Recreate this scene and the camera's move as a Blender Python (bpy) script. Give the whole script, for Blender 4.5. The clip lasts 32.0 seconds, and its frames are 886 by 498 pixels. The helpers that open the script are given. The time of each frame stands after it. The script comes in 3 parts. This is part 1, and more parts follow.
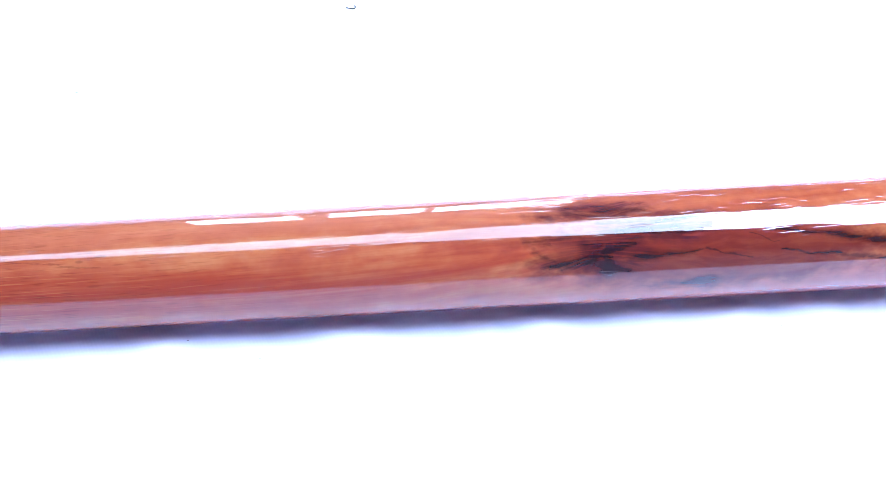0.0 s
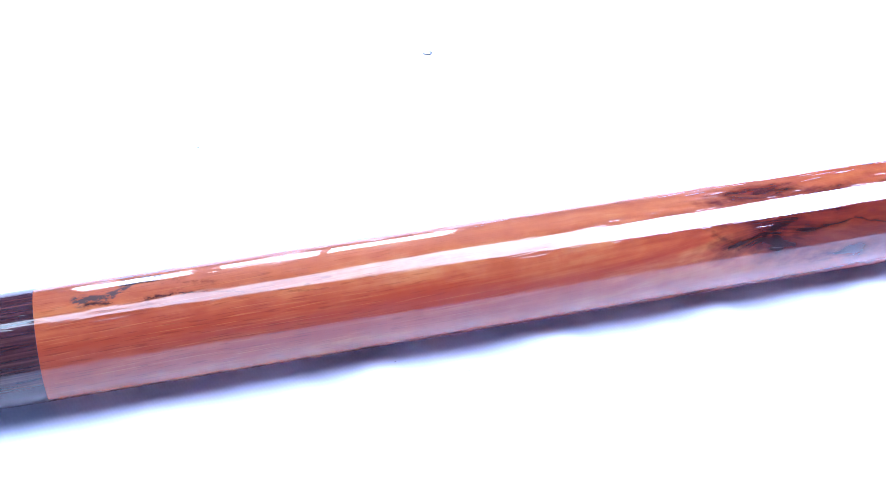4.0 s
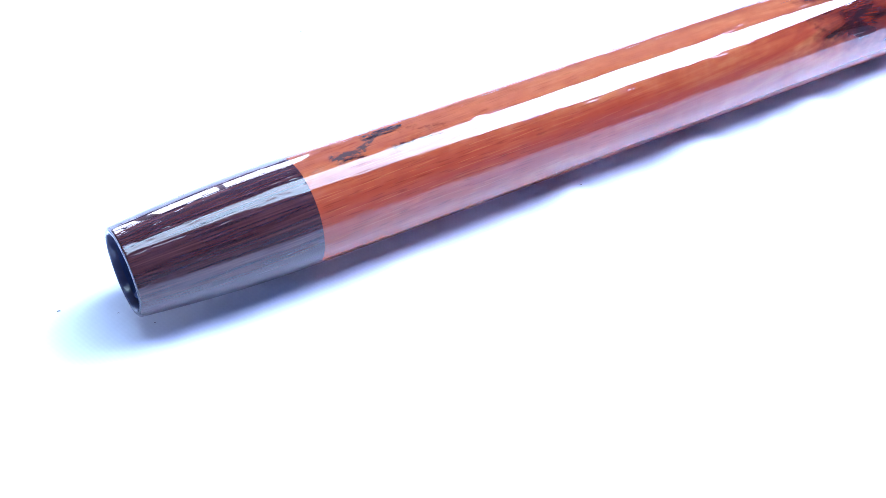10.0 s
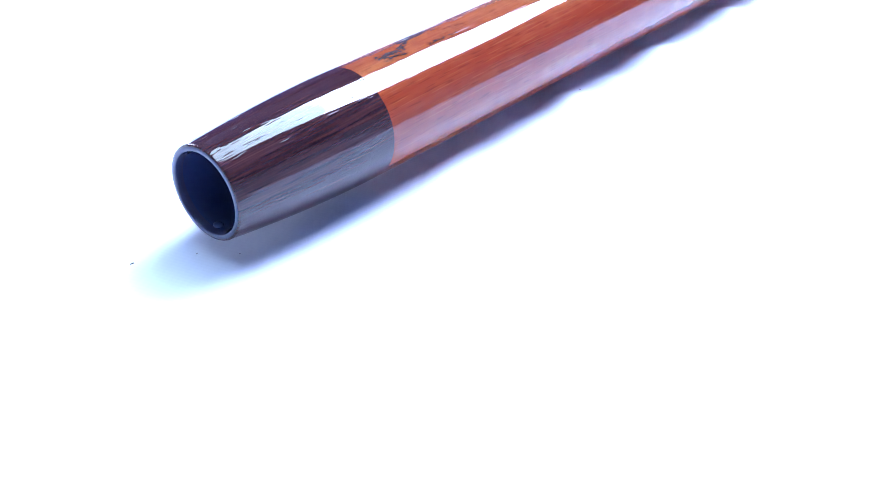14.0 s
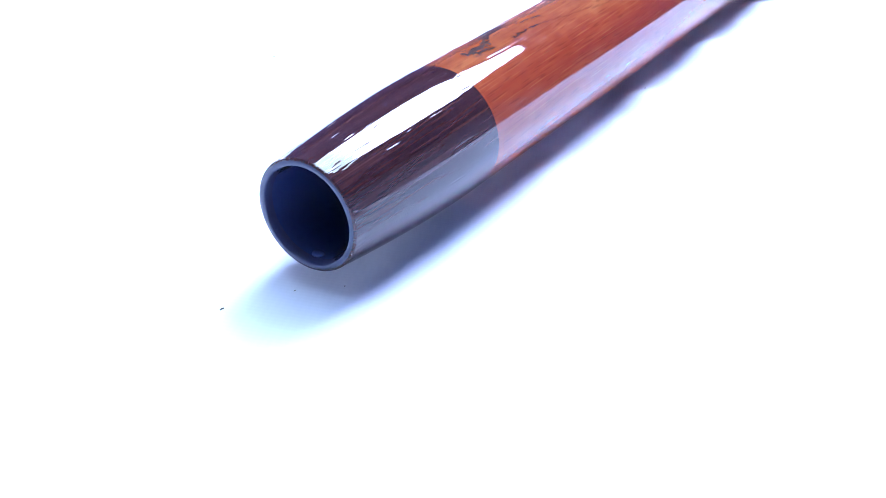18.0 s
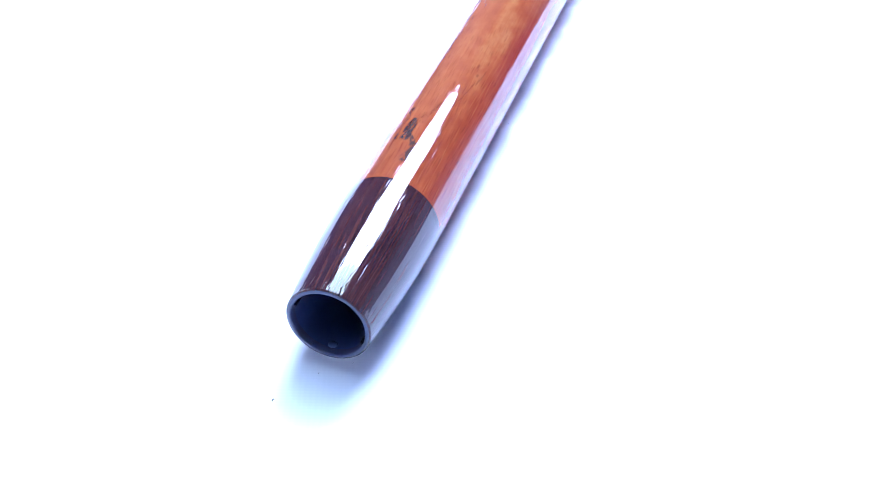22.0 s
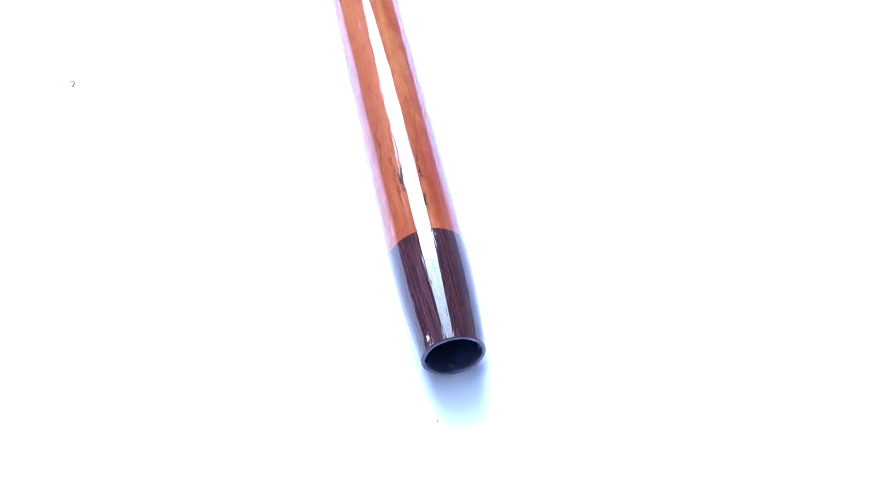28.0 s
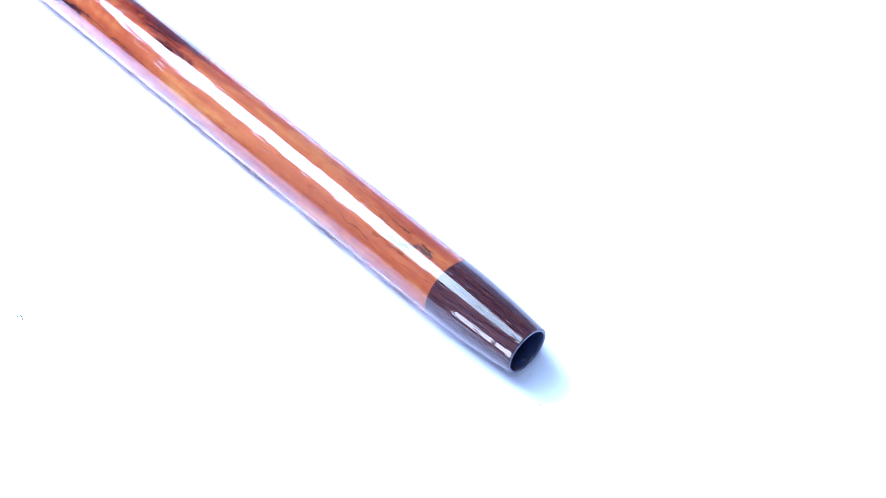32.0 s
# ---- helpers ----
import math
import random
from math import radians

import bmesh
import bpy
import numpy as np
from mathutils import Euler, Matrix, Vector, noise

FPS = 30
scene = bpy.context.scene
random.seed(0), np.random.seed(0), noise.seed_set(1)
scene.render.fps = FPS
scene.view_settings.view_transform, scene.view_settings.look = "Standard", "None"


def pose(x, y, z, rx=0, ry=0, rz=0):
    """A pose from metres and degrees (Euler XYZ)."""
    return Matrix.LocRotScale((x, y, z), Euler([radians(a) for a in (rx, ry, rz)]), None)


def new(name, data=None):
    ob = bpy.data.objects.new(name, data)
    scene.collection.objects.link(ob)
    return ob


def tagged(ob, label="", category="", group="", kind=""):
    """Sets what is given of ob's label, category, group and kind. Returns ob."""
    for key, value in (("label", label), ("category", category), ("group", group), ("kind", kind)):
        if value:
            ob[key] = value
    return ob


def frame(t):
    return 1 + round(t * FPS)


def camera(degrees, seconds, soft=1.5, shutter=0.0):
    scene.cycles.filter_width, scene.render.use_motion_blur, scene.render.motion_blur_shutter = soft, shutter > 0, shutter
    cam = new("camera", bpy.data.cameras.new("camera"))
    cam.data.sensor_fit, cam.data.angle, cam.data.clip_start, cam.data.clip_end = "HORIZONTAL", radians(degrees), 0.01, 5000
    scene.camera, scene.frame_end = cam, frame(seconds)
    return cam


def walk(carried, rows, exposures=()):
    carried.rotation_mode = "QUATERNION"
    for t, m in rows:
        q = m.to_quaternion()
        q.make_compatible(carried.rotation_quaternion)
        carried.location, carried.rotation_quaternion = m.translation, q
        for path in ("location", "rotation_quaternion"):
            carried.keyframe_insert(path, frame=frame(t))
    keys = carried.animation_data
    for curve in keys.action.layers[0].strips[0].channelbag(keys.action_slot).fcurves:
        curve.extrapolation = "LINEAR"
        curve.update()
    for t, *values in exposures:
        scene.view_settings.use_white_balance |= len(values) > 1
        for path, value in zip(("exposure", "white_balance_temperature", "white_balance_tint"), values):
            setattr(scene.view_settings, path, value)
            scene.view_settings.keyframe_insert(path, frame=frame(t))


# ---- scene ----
cam = camera(52.155, 32.0, soft=0.85)
PATH = [
    (0, pose(0.16445, -0.16740, 0.24202, 38.208, -7.475, -9.052)),
    (0.5, pose(0.15863, -0.16468, 0.23402, 38.976, -7.054, -8.262)),
    (1, pose(0.15288, -0.16640, 0.23269, 39.714, -6.533, -8.028)),
    (1.5, pose(0.13723, -0.16583, 0.22797, 40.972, -7.459, -9.343)),
    (2, pose(0.12277, -0.16414, 0.22174, 42.016, -8.206, -10.760)),
    (2.5, pose(0.10984, -0.16281, 0.22039, 42.390, -8.569, -12.495)),
    (3, pose(0.09836, -0.16681, 0.22389, 42.840, -7.990, -14.254)),
    (3.5, pose(0.08555, -0.16916, 0.21533, 44.881, -8.123, -16.797)),
    (5.5, pose(0.01956, -0.17646, 0.21191, 47.458, -8.856, -24.518)),
    (6, pose(0.01233, -0.18026, 0.20935, 47.973, -8.699, -25.499)),
    (6.5, pose(0.00174, -0.18235, 0.20772, 48.320, -8.963, -27.072)),
    (7, pose(-0.00778, -0.18811, 0.20741, 48.835, -8.738, -28.351)),
    (7.5, pose(-0.01548, -0.19299, 0.20613, 49.078, -8.089, -29.154)),
    (8, pose(-0.02232, -0.19303, 0.20401, 48.679, -7.245, -29.605)),
    (8.5, pose(-0.02588, -0.18234, 0.20133, 47.289, -6.843, -30.090)),
    (9, pose(-0.02919, -0.17068, 0.19660, 46.431, -6.954, -31.041)),
    (9.5, pose(-0.03291, -0.16211, 0.19312, 45.344, -7.261, -32.317)),
    (10, pose(-0.03934, -0.15291, 0.18796, 43.973, -8.204, -34.271)),
    (10.5, pose(-0.05628, -0.14886, 0.17744, 44.981, -9.329, -38.123)),
    (11, pose(-0.06831, -0.14738, 0.16716, 46.714, -9.682, -41.199)),
    (11.5, pose(-0.07440, -0.14719, 0.15949, 47.923, -9.129, -43.450)),
    (12, pose(-0.08136, -0.14851, 0.15458, 49.184, -8.172, -45.586)),
    (12.5, pose(-0.08829, -0.15066, 0.14853, 50.592, -6.786, -47.442)),
    (13, pose(-0.09660, -0.15019, 0.14002, 52.051, -5.863, -49.531)),
    (13.5, pose(-0.10535, -0.14545, 0.13059, 54.075, -5.492, -51.593)),
    (14, pose(-0.10714, -0.14371, 0.12484, 55.289, -4.022, -51.454)),
    (14.5, pose(-0.11311, -0.13497, 0.11596, 57.186, -3.292, -52.906)),
    (15, pose(-0.11391, -0.12613, 0.10748, 58.911, -2.723, -53.825)),
    (15.5, pose(-0.11563, -0.11777, 0.10221, 59.909, -2.564, -54.842)),
    (17.5, pose(-0.11243, -0.10375, 0.09801, 58.993, -1.121, -56.698)),
    (18, pose(-0.11374, -0.09897, 0.09839, 59.268, -1.573, -57.883)),
    (18.5, pose(-0.11545, -0.09540, 0.10405, 58.342, -1.706, -59.059)),
    (19, pose(-0.11949, -0.09036, 0.10861, 57.334, -2.521, -60.827)),
    (19.5, pose(-0.12449, -0.09188, 0.11658, 56.320, -1.224, -61.629)),
    (20, pose(-0.13098, -0.08881, 0.12860, 55.465, -0.566, -63.456)),
    (20.5, pose(-0.14170, -0.08145, 0.14369, 54.697, -1.909, -66.221)),
    (21, pose(-0.14809, -0.07651, 0.15711, 53.188, -2.620, -68.629)),
    (21.5, pose(-0.15373, -0.07233, 0.16576, 52.566, -3.195, -70.908)),
    (22, pose(-0.15570, -0.06806, 0.17560, 51.722, -3.578, -72.918)),
    (22.5, pose(-0.15942, -0.06773, 0.18977, 50.968, -2.954, -74.887)),
    (23, pose(-0.16454, -0.06288, 0.19833, 51.038, -2.433, -77.274)),
    (23.5, pose(-0.16663, -0.05218, 0.20663, 50.554, -2.457, -79.475)),
    (24, pose(-0.16552, -0.03976, 0.21569, 49.262, -2.301, -81.016)),
    (24.5, pose(-0.16514, -0.02663, 0.22572, 47.631, -2.315, -82.849)),
    (25, pose(-0.16572, -0.01756, 0.23648, 46.420, -1.632, -84.671)),
    (25.5, pose(-0.16776, -0.01156, 0.24515, 45.735, -0.681, -86.353)),
    (27.5, pose(-0.17679, 0.01781, 0.27262, 41.594, 1.800, -96.465)),
    (28, pose(-0.17501, 0.03376, 0.28135, 40.664, 1.196, -101.508)),
    (28.5, pose(-0.17450, 0.05304, 0.28982, 40.212, 1.294, -107.712)),
    (29, pose(-0.17261, 0.07101, 0.30158, 39.061, 1.604, -113.135)),
    (29.5, pose(-0.17644, 0.08299, 0.31034, 38.800, 2.779, -117.423)),
    (30, pose(-0.17707, 0.09426, 0.32301, 38.115, 3.527, -121.679)),
    (30.5, pose(-0.17777, 0.10395, 0.33403, 37.919, 4.492, -125.529)),
    (31, pose(-0.16950, 0.11100, 0.33949, 37.331, 5.550, -128.872)),
    (31.5, pose(-0.15807, 0.11913, 0.34495, 36.967, 6.609, -131.395)),
    (32, pose(-0.14674, 0.12660, 0.34988, 36.702, 7.719, -133.591)),
]
walk(cam, PATH)

# ---- world, lamps and exposure ----
scene.view_settings.exposure = 0.0
U = 0.015                     # radius of the shaft at the seam, in metres
world = bpy.data.worlds.new("world")
scene.world = world
world.use_nodes = True
wn = world.node_tree
sky = wn.nodes.new("ShaderNodeTexSky")
sky.sky_type, sky.sun_disc = "NISHITA", False
sky.sun_elevation, sky.sun_rotation = radians(35), radians(20)
wn.links.new(sky.outputs[0], wn.nodes["Background"].inputs[0])
wn.nodes["Background"].inputs[1].default_value = 0.10

CEILING = 1.60                # over the cloth
LAMP_BRIGHT = 34.0
LAMP_DIM = 10.0
WINDOW_GLOW = 15.0


# ---- materials ----
def material(name):
    m = bpy.data.materials.new(name)
    m.use_nodes = True
    return m, m.node_tree, m.node_tree.nodes["Principled BSDF"]


def node(nt, kind, values=(), **props):
    n = nt.nodes.new(kind)
    for key, v in props.items():
        setattr(n, key, v)
    for k, v in dict(values).items():
        if isinstance(v, bpy.types.NodeSocket):
            nt.links.new(v, n.inputs[k])
        else:
            n.inputs[k].default_value = v
    return n


def calc(nt, op, a, b=0.0, c=0.0, clamp=False):
    n = nt.nodes.new("ShaderNodeMath")
    n.operation, n.use_clamp = op, clamp
    for i, v in enumerate((a, b, c)):
        if isinstance(v, bpy.types.NodeSocket):
            nt.links.new(v, n.inputs[i])
        else:
            n.inputs[i].default_value = v
    return n.outputs[0]


def remap(nt, v, a, b, lo=0.0, hi=1.0, smooth=True):
    n = node(nt, "ShaderNodeMapRange", {0: v, 1: a, 2: b, 3: lo, 4: hi}, interpolation_type="SMOOTHSTEP" if smooth else "LINEAR")
    return n.outputs[0]


def mix(nt, f, a, b, blend="MIX"):
    n = nt.nodes.new("ShaderNodeMix")
    n.data_type, n.blend_type = "RGBA", blend
    for i, v in ((0, f), (6, a), (7, b)):
        if isinstance(v, bpy.types.NodeSocket):
            nt.links.new(v, n.inputs[i])
        else:
            n.inputs[i].default_value = v if i == 0 else (*v, 1)
    return n.outputs[2]


def ramp(nt, f, stops):
    n = nt.nodes.new("ShaderNodeValToRGB")
    nt.links.new(f, n.inputs[0])
    els = n.color_ramp.elements
    for i, (p, col) in enumerate(stops):
        e = els[i] if i < 2 else els.new(p)
        e.position, e.color = p, (*col, 1)
    return n.outputs[0]


def along(nt, u, v, su, sv, detail=4.0, rough=0.55, warp=0.0, off=0.0):
    """Noise over the unrolled shaft: u along it, v round it."""
    p = node(nt, "ShaderNodeCombineXYZ", {0: calc(nt, "MULTIPLY", u, su), 1: calc(nt, "MULTIPLY", v, sv), 2: off})
    return node(nt, "ShaderNodeTexNoise", {"Vector": p.outputs[0], "Scale": 1.0, "Detail": detail, "Roughness": rough, "Distortion": warp}).outputs[0]


def spot(nt, u, v, cu, cv, ru, rv, wob, amount=0.5):
    """0 at the middle of a spot of the grain, 1 at its rim, more outside."""
    a = calc(nt, "DIVIDE", calc(nt, "SUBTRACT", u, cu), ru)
    b = calc(nt, "DIVIDE", calc(nt, "SUBTRACT", v, cv), rv)
    d = calc(nt, "SQRT", calc(nt, "ADD", calc(nt, "MULTIPLY", a, a), calc(nt, "MULTIPLY", b, b)))
    return calc(nt, "ADD", d, calc(nt, "MULTIPLY", calc(nt, "SUBTRACT", wob, 0.5), amount * 2))


def unrolled(nt):
    uv = node(nt, "ShaderNodeUVMap", uv_map="UVMap")
    s = node(nt, "ShaderNodeSeparateXYZ", {0: uv.outputs[0]})
    return s.outputs[0], s.outputs[1]


def ripple(nt, u, v):
    """Height of the clear coat in metres: long streaks along the grain, strong in places, and a few shallow dents."""
    g = calc(nt, "ADD", v, calc(nt, "MULTIPLY", u, 0.02))
    wave = calc(nt, "MULTIPLY", along(nt, u, g, 0.16, 2.6, 1.0, 0.5, off=41.0), 0.000060)
    patches = remap(nt, along(nt, u, g, 0.34, 1.9, 2.0, 0.5, off=45.0), 0.46, 0.66, 0.16, 1.0)
    patches = calc(nt, "MULTIPLY", patches, remap(nt, u, 14.5, 18.0, 1.0, 2.4))
    comb = calc(nt, "MULTIPLY", along(nt, u, g, 0.42, 12.0, 2.0, 0.45, off=43.0), 0.000054)
    dash = calc(nt, "MULTIPLY", remap(nt, along(nt, u, g, 1.1, 22.0, 0.0, 0.5, off=47.0), 0.64, 0.80), 0.000034)
    crown = calc(nt, "MULTIPLY", remap(nt, v, 0.55, 1.1, 0.04, 1.0), remap(nt, v, 2.45, 1.95, 0.04, 1.0))
    crown = calc(nt, "MULTIPLY", crown, remap(nt, v, 1.50, 1.15, 1.0, 2.4))
    streaks = calc(nt, "MULTIPLY", calc(nt, "ADD", comb, dash), calc(nt, "MULTIPLY", crown, patches))
    dent = calc(nt, "MULTIPLY", remap(nt, along(nt, u, g, 1.1, 13.0, 0.0, 0.5, off=53.0), 0.74, 0.84), 0.00003)
    return calc(nt, "ADD", wave, calc(nt, "ADD", streaks, dent))


def lacquer(nt, bsdf, u, v, height, ior=1.55):
    """A thick clear coat, slightly wavy along the grain."""
    b = node(nt, "ShaderNodeBump", {"Strength": 1.0, "Distance": 1.0, "Height": height})
    nt.links.new(b.outputs[0], bsdf.inputs["Coat Normal"])
    bsdf.inputs["Coat Weight"].default_value = 1.0
    bsdf.inputs["Coat IOR"].default_value = ior
    bsdf.inputs["Coat Roughness"].default_value = 0.006
    bsdf.inputs["Roughness"].default_value = 0.55
    bsdf.inputs["Specular IOR Level"].default_value = 0.0


def crack(nt, p, a, b, width, sharp=0.35):
    """1 on a thin crack from a to b over the unrolled shaft."""
    d = (b[0] - a[0], b[1] - a[1], 0)
    q = node(nt, "ShaderNodeVectorMath", {0: p, 1: (*a, 0)}, operation="SUBTRACT").outputs[0]
    h = node(nt, "ShaderNodeVectorMath", {0: q, 1: d}, operation="DOT_PRODUCT").outputs["Value"]
    h = calc(nt, "DIVIDE", h, d[0] ** 2 + d[1] ** 2, clamp=True)
    e = node(nt, "ShaderNodeVectorMath", {0: d, "Scale": h}, operation="SCALE").outputs[0]
    dist = node(nt, "ShaderNodeVectorMath", {0: q, 1: e}, operation="DISTANCE").outputs["Value"]
    taper = calc(nt, "MULTIPLY", width, calc(nt, "SUBTRACT", 1.0, calc(nt, "MULTIPLY", h, 0.55)))
    return remap(nt, calc(nt, "DIVIDE", dist, taper), 1.0, sharp)


def strongest(nt, values):
    out = values[0]
    for v in values[1:]:
        out = calc(nt, "MAXIMUM", out, v)
    return out


def burl_wood():
    m, nt, bsdf = material("burl_wood")
    u, v = unrolled(nt)
    wob = along(nt, u, v, 0.22, 0.9, 1.0, 0.5)
    wob2 = along(nt, u, v, 1.5, 3.2, 3.0, 0.6, off=7.0)
    # the burl's middle on the near flank, its second eye over the ridge, and darker patches behind it
    eye_a = spot(nt, u, v, 17.7, 2.40, 1.45, 0.42, wob2, 0.5)
    eye_b = spot(nt, u, v, 17.7, 1.54, 1.8, 0.30, wob2, 0.8)
    field = spot(nt, u, v, 20.6, 2.42, 4.6, 0.78, wob2, 0.5)
    side = calc(nt, "MINIMUM", spot(nt, u, v, 19.9, 2.98, 0.9, 0.17, wob2, 0.8), spot(nt, u, v, 24.0, 0.64, 1.1, 0.22, wob2, 0.8))
    # grain bends round the eyes
    bend = calc(nt, "ADD", calc(nt, "MULTIPLY", calc(nt, "EXPONENT", calc(nt, "MULTIPLY", spot(nt, u, v, 17.6, 2.46, 1.8, 0.55, wob), -0.9)), 0.60),
                calc(nt, "MULTIPLY", calc(nt, "EXPONENT", calc(nt, "MULTIPLY", spot(nt, u, v, 17.9, 1.66, 1.6, 0.35, wob), -0.9)), -0.45))
    g = calc(nt, "ADD", v, calc(nt, "ADD", bend, calc(nt, "ADD", calc(nt, "MULTIPLY", wob, 0.14), calc(nt, "MULTIPLY", u, 0.015))))
    broad = along(nt, u, g, 0.14, 1.5, 2.0, 0.5)
    bands = along(nt, u, g, 0.16, 7.0, 2.0, 0.6, off=13.0)
    fibre_lines = along(nt, u, g, 0.45, 24.0, 2.0, 0.6, off=15.0)
    hair = along(nt, u, g, 1.3, 44.0, 1.0, 0.5, off=17.0)
    pores = along(nt, u, g, 2.2, 40.0, 0.0, 0.5, off=3.0)
    feather = along(nt, u, g, 0.50, 4.0, 3.0, 0.55, 0.4, off=11.0)
    mottle = along(nt, u, v, 1.6, 2.6, 3.0, 0.6, off=19.0)
    flame = calc(nt, "MULTIPLY", remap(nt, u, 11.0, 14.5), remap(nt, u, 17.4, 15.8))
    close = calc(nt, "MULTIPLY", remap(nt, u, 13.0, 6.0, 0.20, 1.0), remap(nt, v, 1.5, 2.2, 0.75, 1.0))
    lines = calc(nt, "MULTIPLY", close, calc(nt, "ADD", calc(nt, "MULTIPLY", calc(nt, "SUBTRACT", fibre_lines, 0.5), 0.07), calc(nt, "MULTIPLY", calc(nt, "SUBTRACT", hair, 0.5), 0.08)))
    tone = calc(nt, "ADD", calc(nt, "MULTIPLY", broad, 0.56), calc(nt, "ADD", calc(nt, "MULTIPLY", bands, 0.18), calc(nt, "MULTIPLY", mottle, 0.26)))
    tone = calc(nt, "ADD", calc(nt, "ADD", tone, lines), calc(nt, "MULTIPLY", flame, calc(nt, "MULTIPLY", calc(nt, "SUBTRACT", feather, 0.46), 0.55)))
    col = ramp(nt, tone, ((0.30, (0.143, 0.0187, 0.0072)), (0.43, (0.215, 0.0373, 0.0125)), (0.53, (0.274, 0.0632, 0.0202)), (0.68, (0.364, 0.134, 0.0420))))
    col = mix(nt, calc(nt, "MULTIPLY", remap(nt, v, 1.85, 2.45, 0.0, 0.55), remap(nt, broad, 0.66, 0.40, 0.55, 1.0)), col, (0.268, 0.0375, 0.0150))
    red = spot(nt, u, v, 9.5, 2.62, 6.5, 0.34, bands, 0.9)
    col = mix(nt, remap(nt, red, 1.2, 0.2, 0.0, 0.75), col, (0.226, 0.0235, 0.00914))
    gold = spot(nt, u, v, 11.0, 1.25, 9.5, 0.70, broad, 0.9)
    col = mix(nt, remap(nt, gold, 1.2, 0.3, 0.0, 0.42), col, (0.324, 0.104, 0.045))
    col = mix(nt, calc(nt, "MULTIPLY", close, remap(nt, pores, 0.61, 0.76, 0.0, 0.40)), col, (0.0913, 0.0106, 0.00381))
    glint = along(nt, u, g, 1.0, 38.0, 0.0, 0.5, off=83.0)
    col = mix(nt, calc(nt, "MULTIPLY", close, remap(nt, glint, 0.64, 0.78, 0.0, 0.24)), col, (0.426, 0.149, 0.047))
    # red-brown field round the burl with smoky streaks that darken to black in its eyes
    eye_c = spot(nt, u, v, 18.9, 1.92, 1.9, 0.38, wob2, 0.7)
    near = calc(nt, "MINIMUM", calc(nt, "ADD", eye_c, 0.08), calc(nt, "MINIMUM", eye_a, calc(nt, "ADD", eye_b, 0.10)))
    smoky = along(nt, u, g, 0.9, 5.5, 4.0, 0.6, 0.9, off=21.0)
    veins = along(nt, u, g, 0.7, 13.0, 3.0, 0.6, 0.6, off=23.0)
    col = mix(nt, calc(nt, "MULTIPLY", remap(nt, field, 1.15, 0.55, 0.0, 0.95), remap(nt, smoky, 0.68, 0.36, 0.80, 1.0)), col, (0.095, 0.0106, 0.0060))
    haze = calc(nt, "MULTIPLY", remap(nt, near, 1.15, 0.45), remap(nt, smoky, 0.62, 0.34, 0.35, 1.0))
    col = mix(nt, calc(nt, "MULTIPLY", haze, 0.92), col, (0.0640, 0.00694, 0.0075))
    core = calc(nt, "MULTIPLY", remap(nt, near, 1.05, 0.25), remap(nt, veins, 0.60, 0.42))
    core = calc(nt, "MULTIPLY", core, remap(nt, v, 1.50, 1.85, 0.65, 1.0))
    col = mix(nt, calc(nt, "MULTIPLY", core, 0.70), col, (0.0164, 0.0040, 0.0062))
    ember = calc(nt, "MULTIPLY", remap(nt, near, 1.1, 0.6), remap(nt, veins, 0.56, 0.68))
    col = mix(nt, calc(nt, "MULTIPLY", ember, 0.60), col, (0.201, 0.0274, 0.0124))
    col = mix(nt, calc(nt, "MULTIPLY", remap(nt, side, 1.3, 0.2), remap(nt, smoky, 0.66, 0.40, 0.35, 0.9)), col, (0.0171, 0.0046, 0.0100))
    eye = spot(nt, u, v, 16.95, 2.30, 0.66, 0.24, wob2, 1.0)
    col = mix(nt, remap(nt, eye, 0.95, 0.25, 0.0, 0.40), col, (0.22, 0.039, 0.0127))
    warp = node(nt, "ShaderNodeTexNoise", {"Vector": node(nt, "ShaderNodeCombineXYZ", {0: u, 1: calc(nt, "MULTIPLY", v, 2.0), 2: 3.3}).outputs[0], "Scale": 1.7, "Detail": 5.0, "Roughness": 0.65}).outputs[1]
    warp = node(nt, "ShaderNodeVectorMath", {0: warp, 1: (0.5, 0.5, 0.5)}, operation="SUBTRACT").outputs[0]
    flat = node(nt, "ShaderNodeCombineXYZ", {0: u, 1: v, 2: 0.0}).outputs[0]
    p = node(nt, "ShaderNodeVectorMath", {0: warp, 1: (0.55, 0.20, 0.0), 2: flat}, operation="MULTIPLY_ADD").outputs[0]
    smoke = strongest(nt, [crack(nt, p, a, b, w, -0.5) for a, b, w in (
        ((17.9, 2.58), (17.9, 2.28), 0.34), ((16.6, 2.50), (17.7, 2.42), 0.16), ((16.20, 2.08), (16.7, 2.11), 0.15), ((16.35, 2.22), (16.95, 2.56), 0.12), ((16.6, 2.05), (17.4, 2.03), 0.14), ((17.2, 1.52), (18.8, 1.57), 0.26), ((17.5, 2.14), (18.7, 1.90), 0.26), ((18.7, 1.90), (20.1, 1.68), 0.24), ((18.9, 2.05), (20.1, 2.02), 0.16), ((18.2, 2.20), (18.9, 1.98), 0.22), ((18.4, 2.42), (19.8, 2.38), 0.22), ((24.8, 2.45), (22.8, 2.2), 0.24))])
    col = mix(nt, calc(nt, "MULTIPLY", smoke, remap(nt, veins, 0.66, 0.40, 0.4, 0.9)), col, (0.0195, 0.00472, 0.00323))
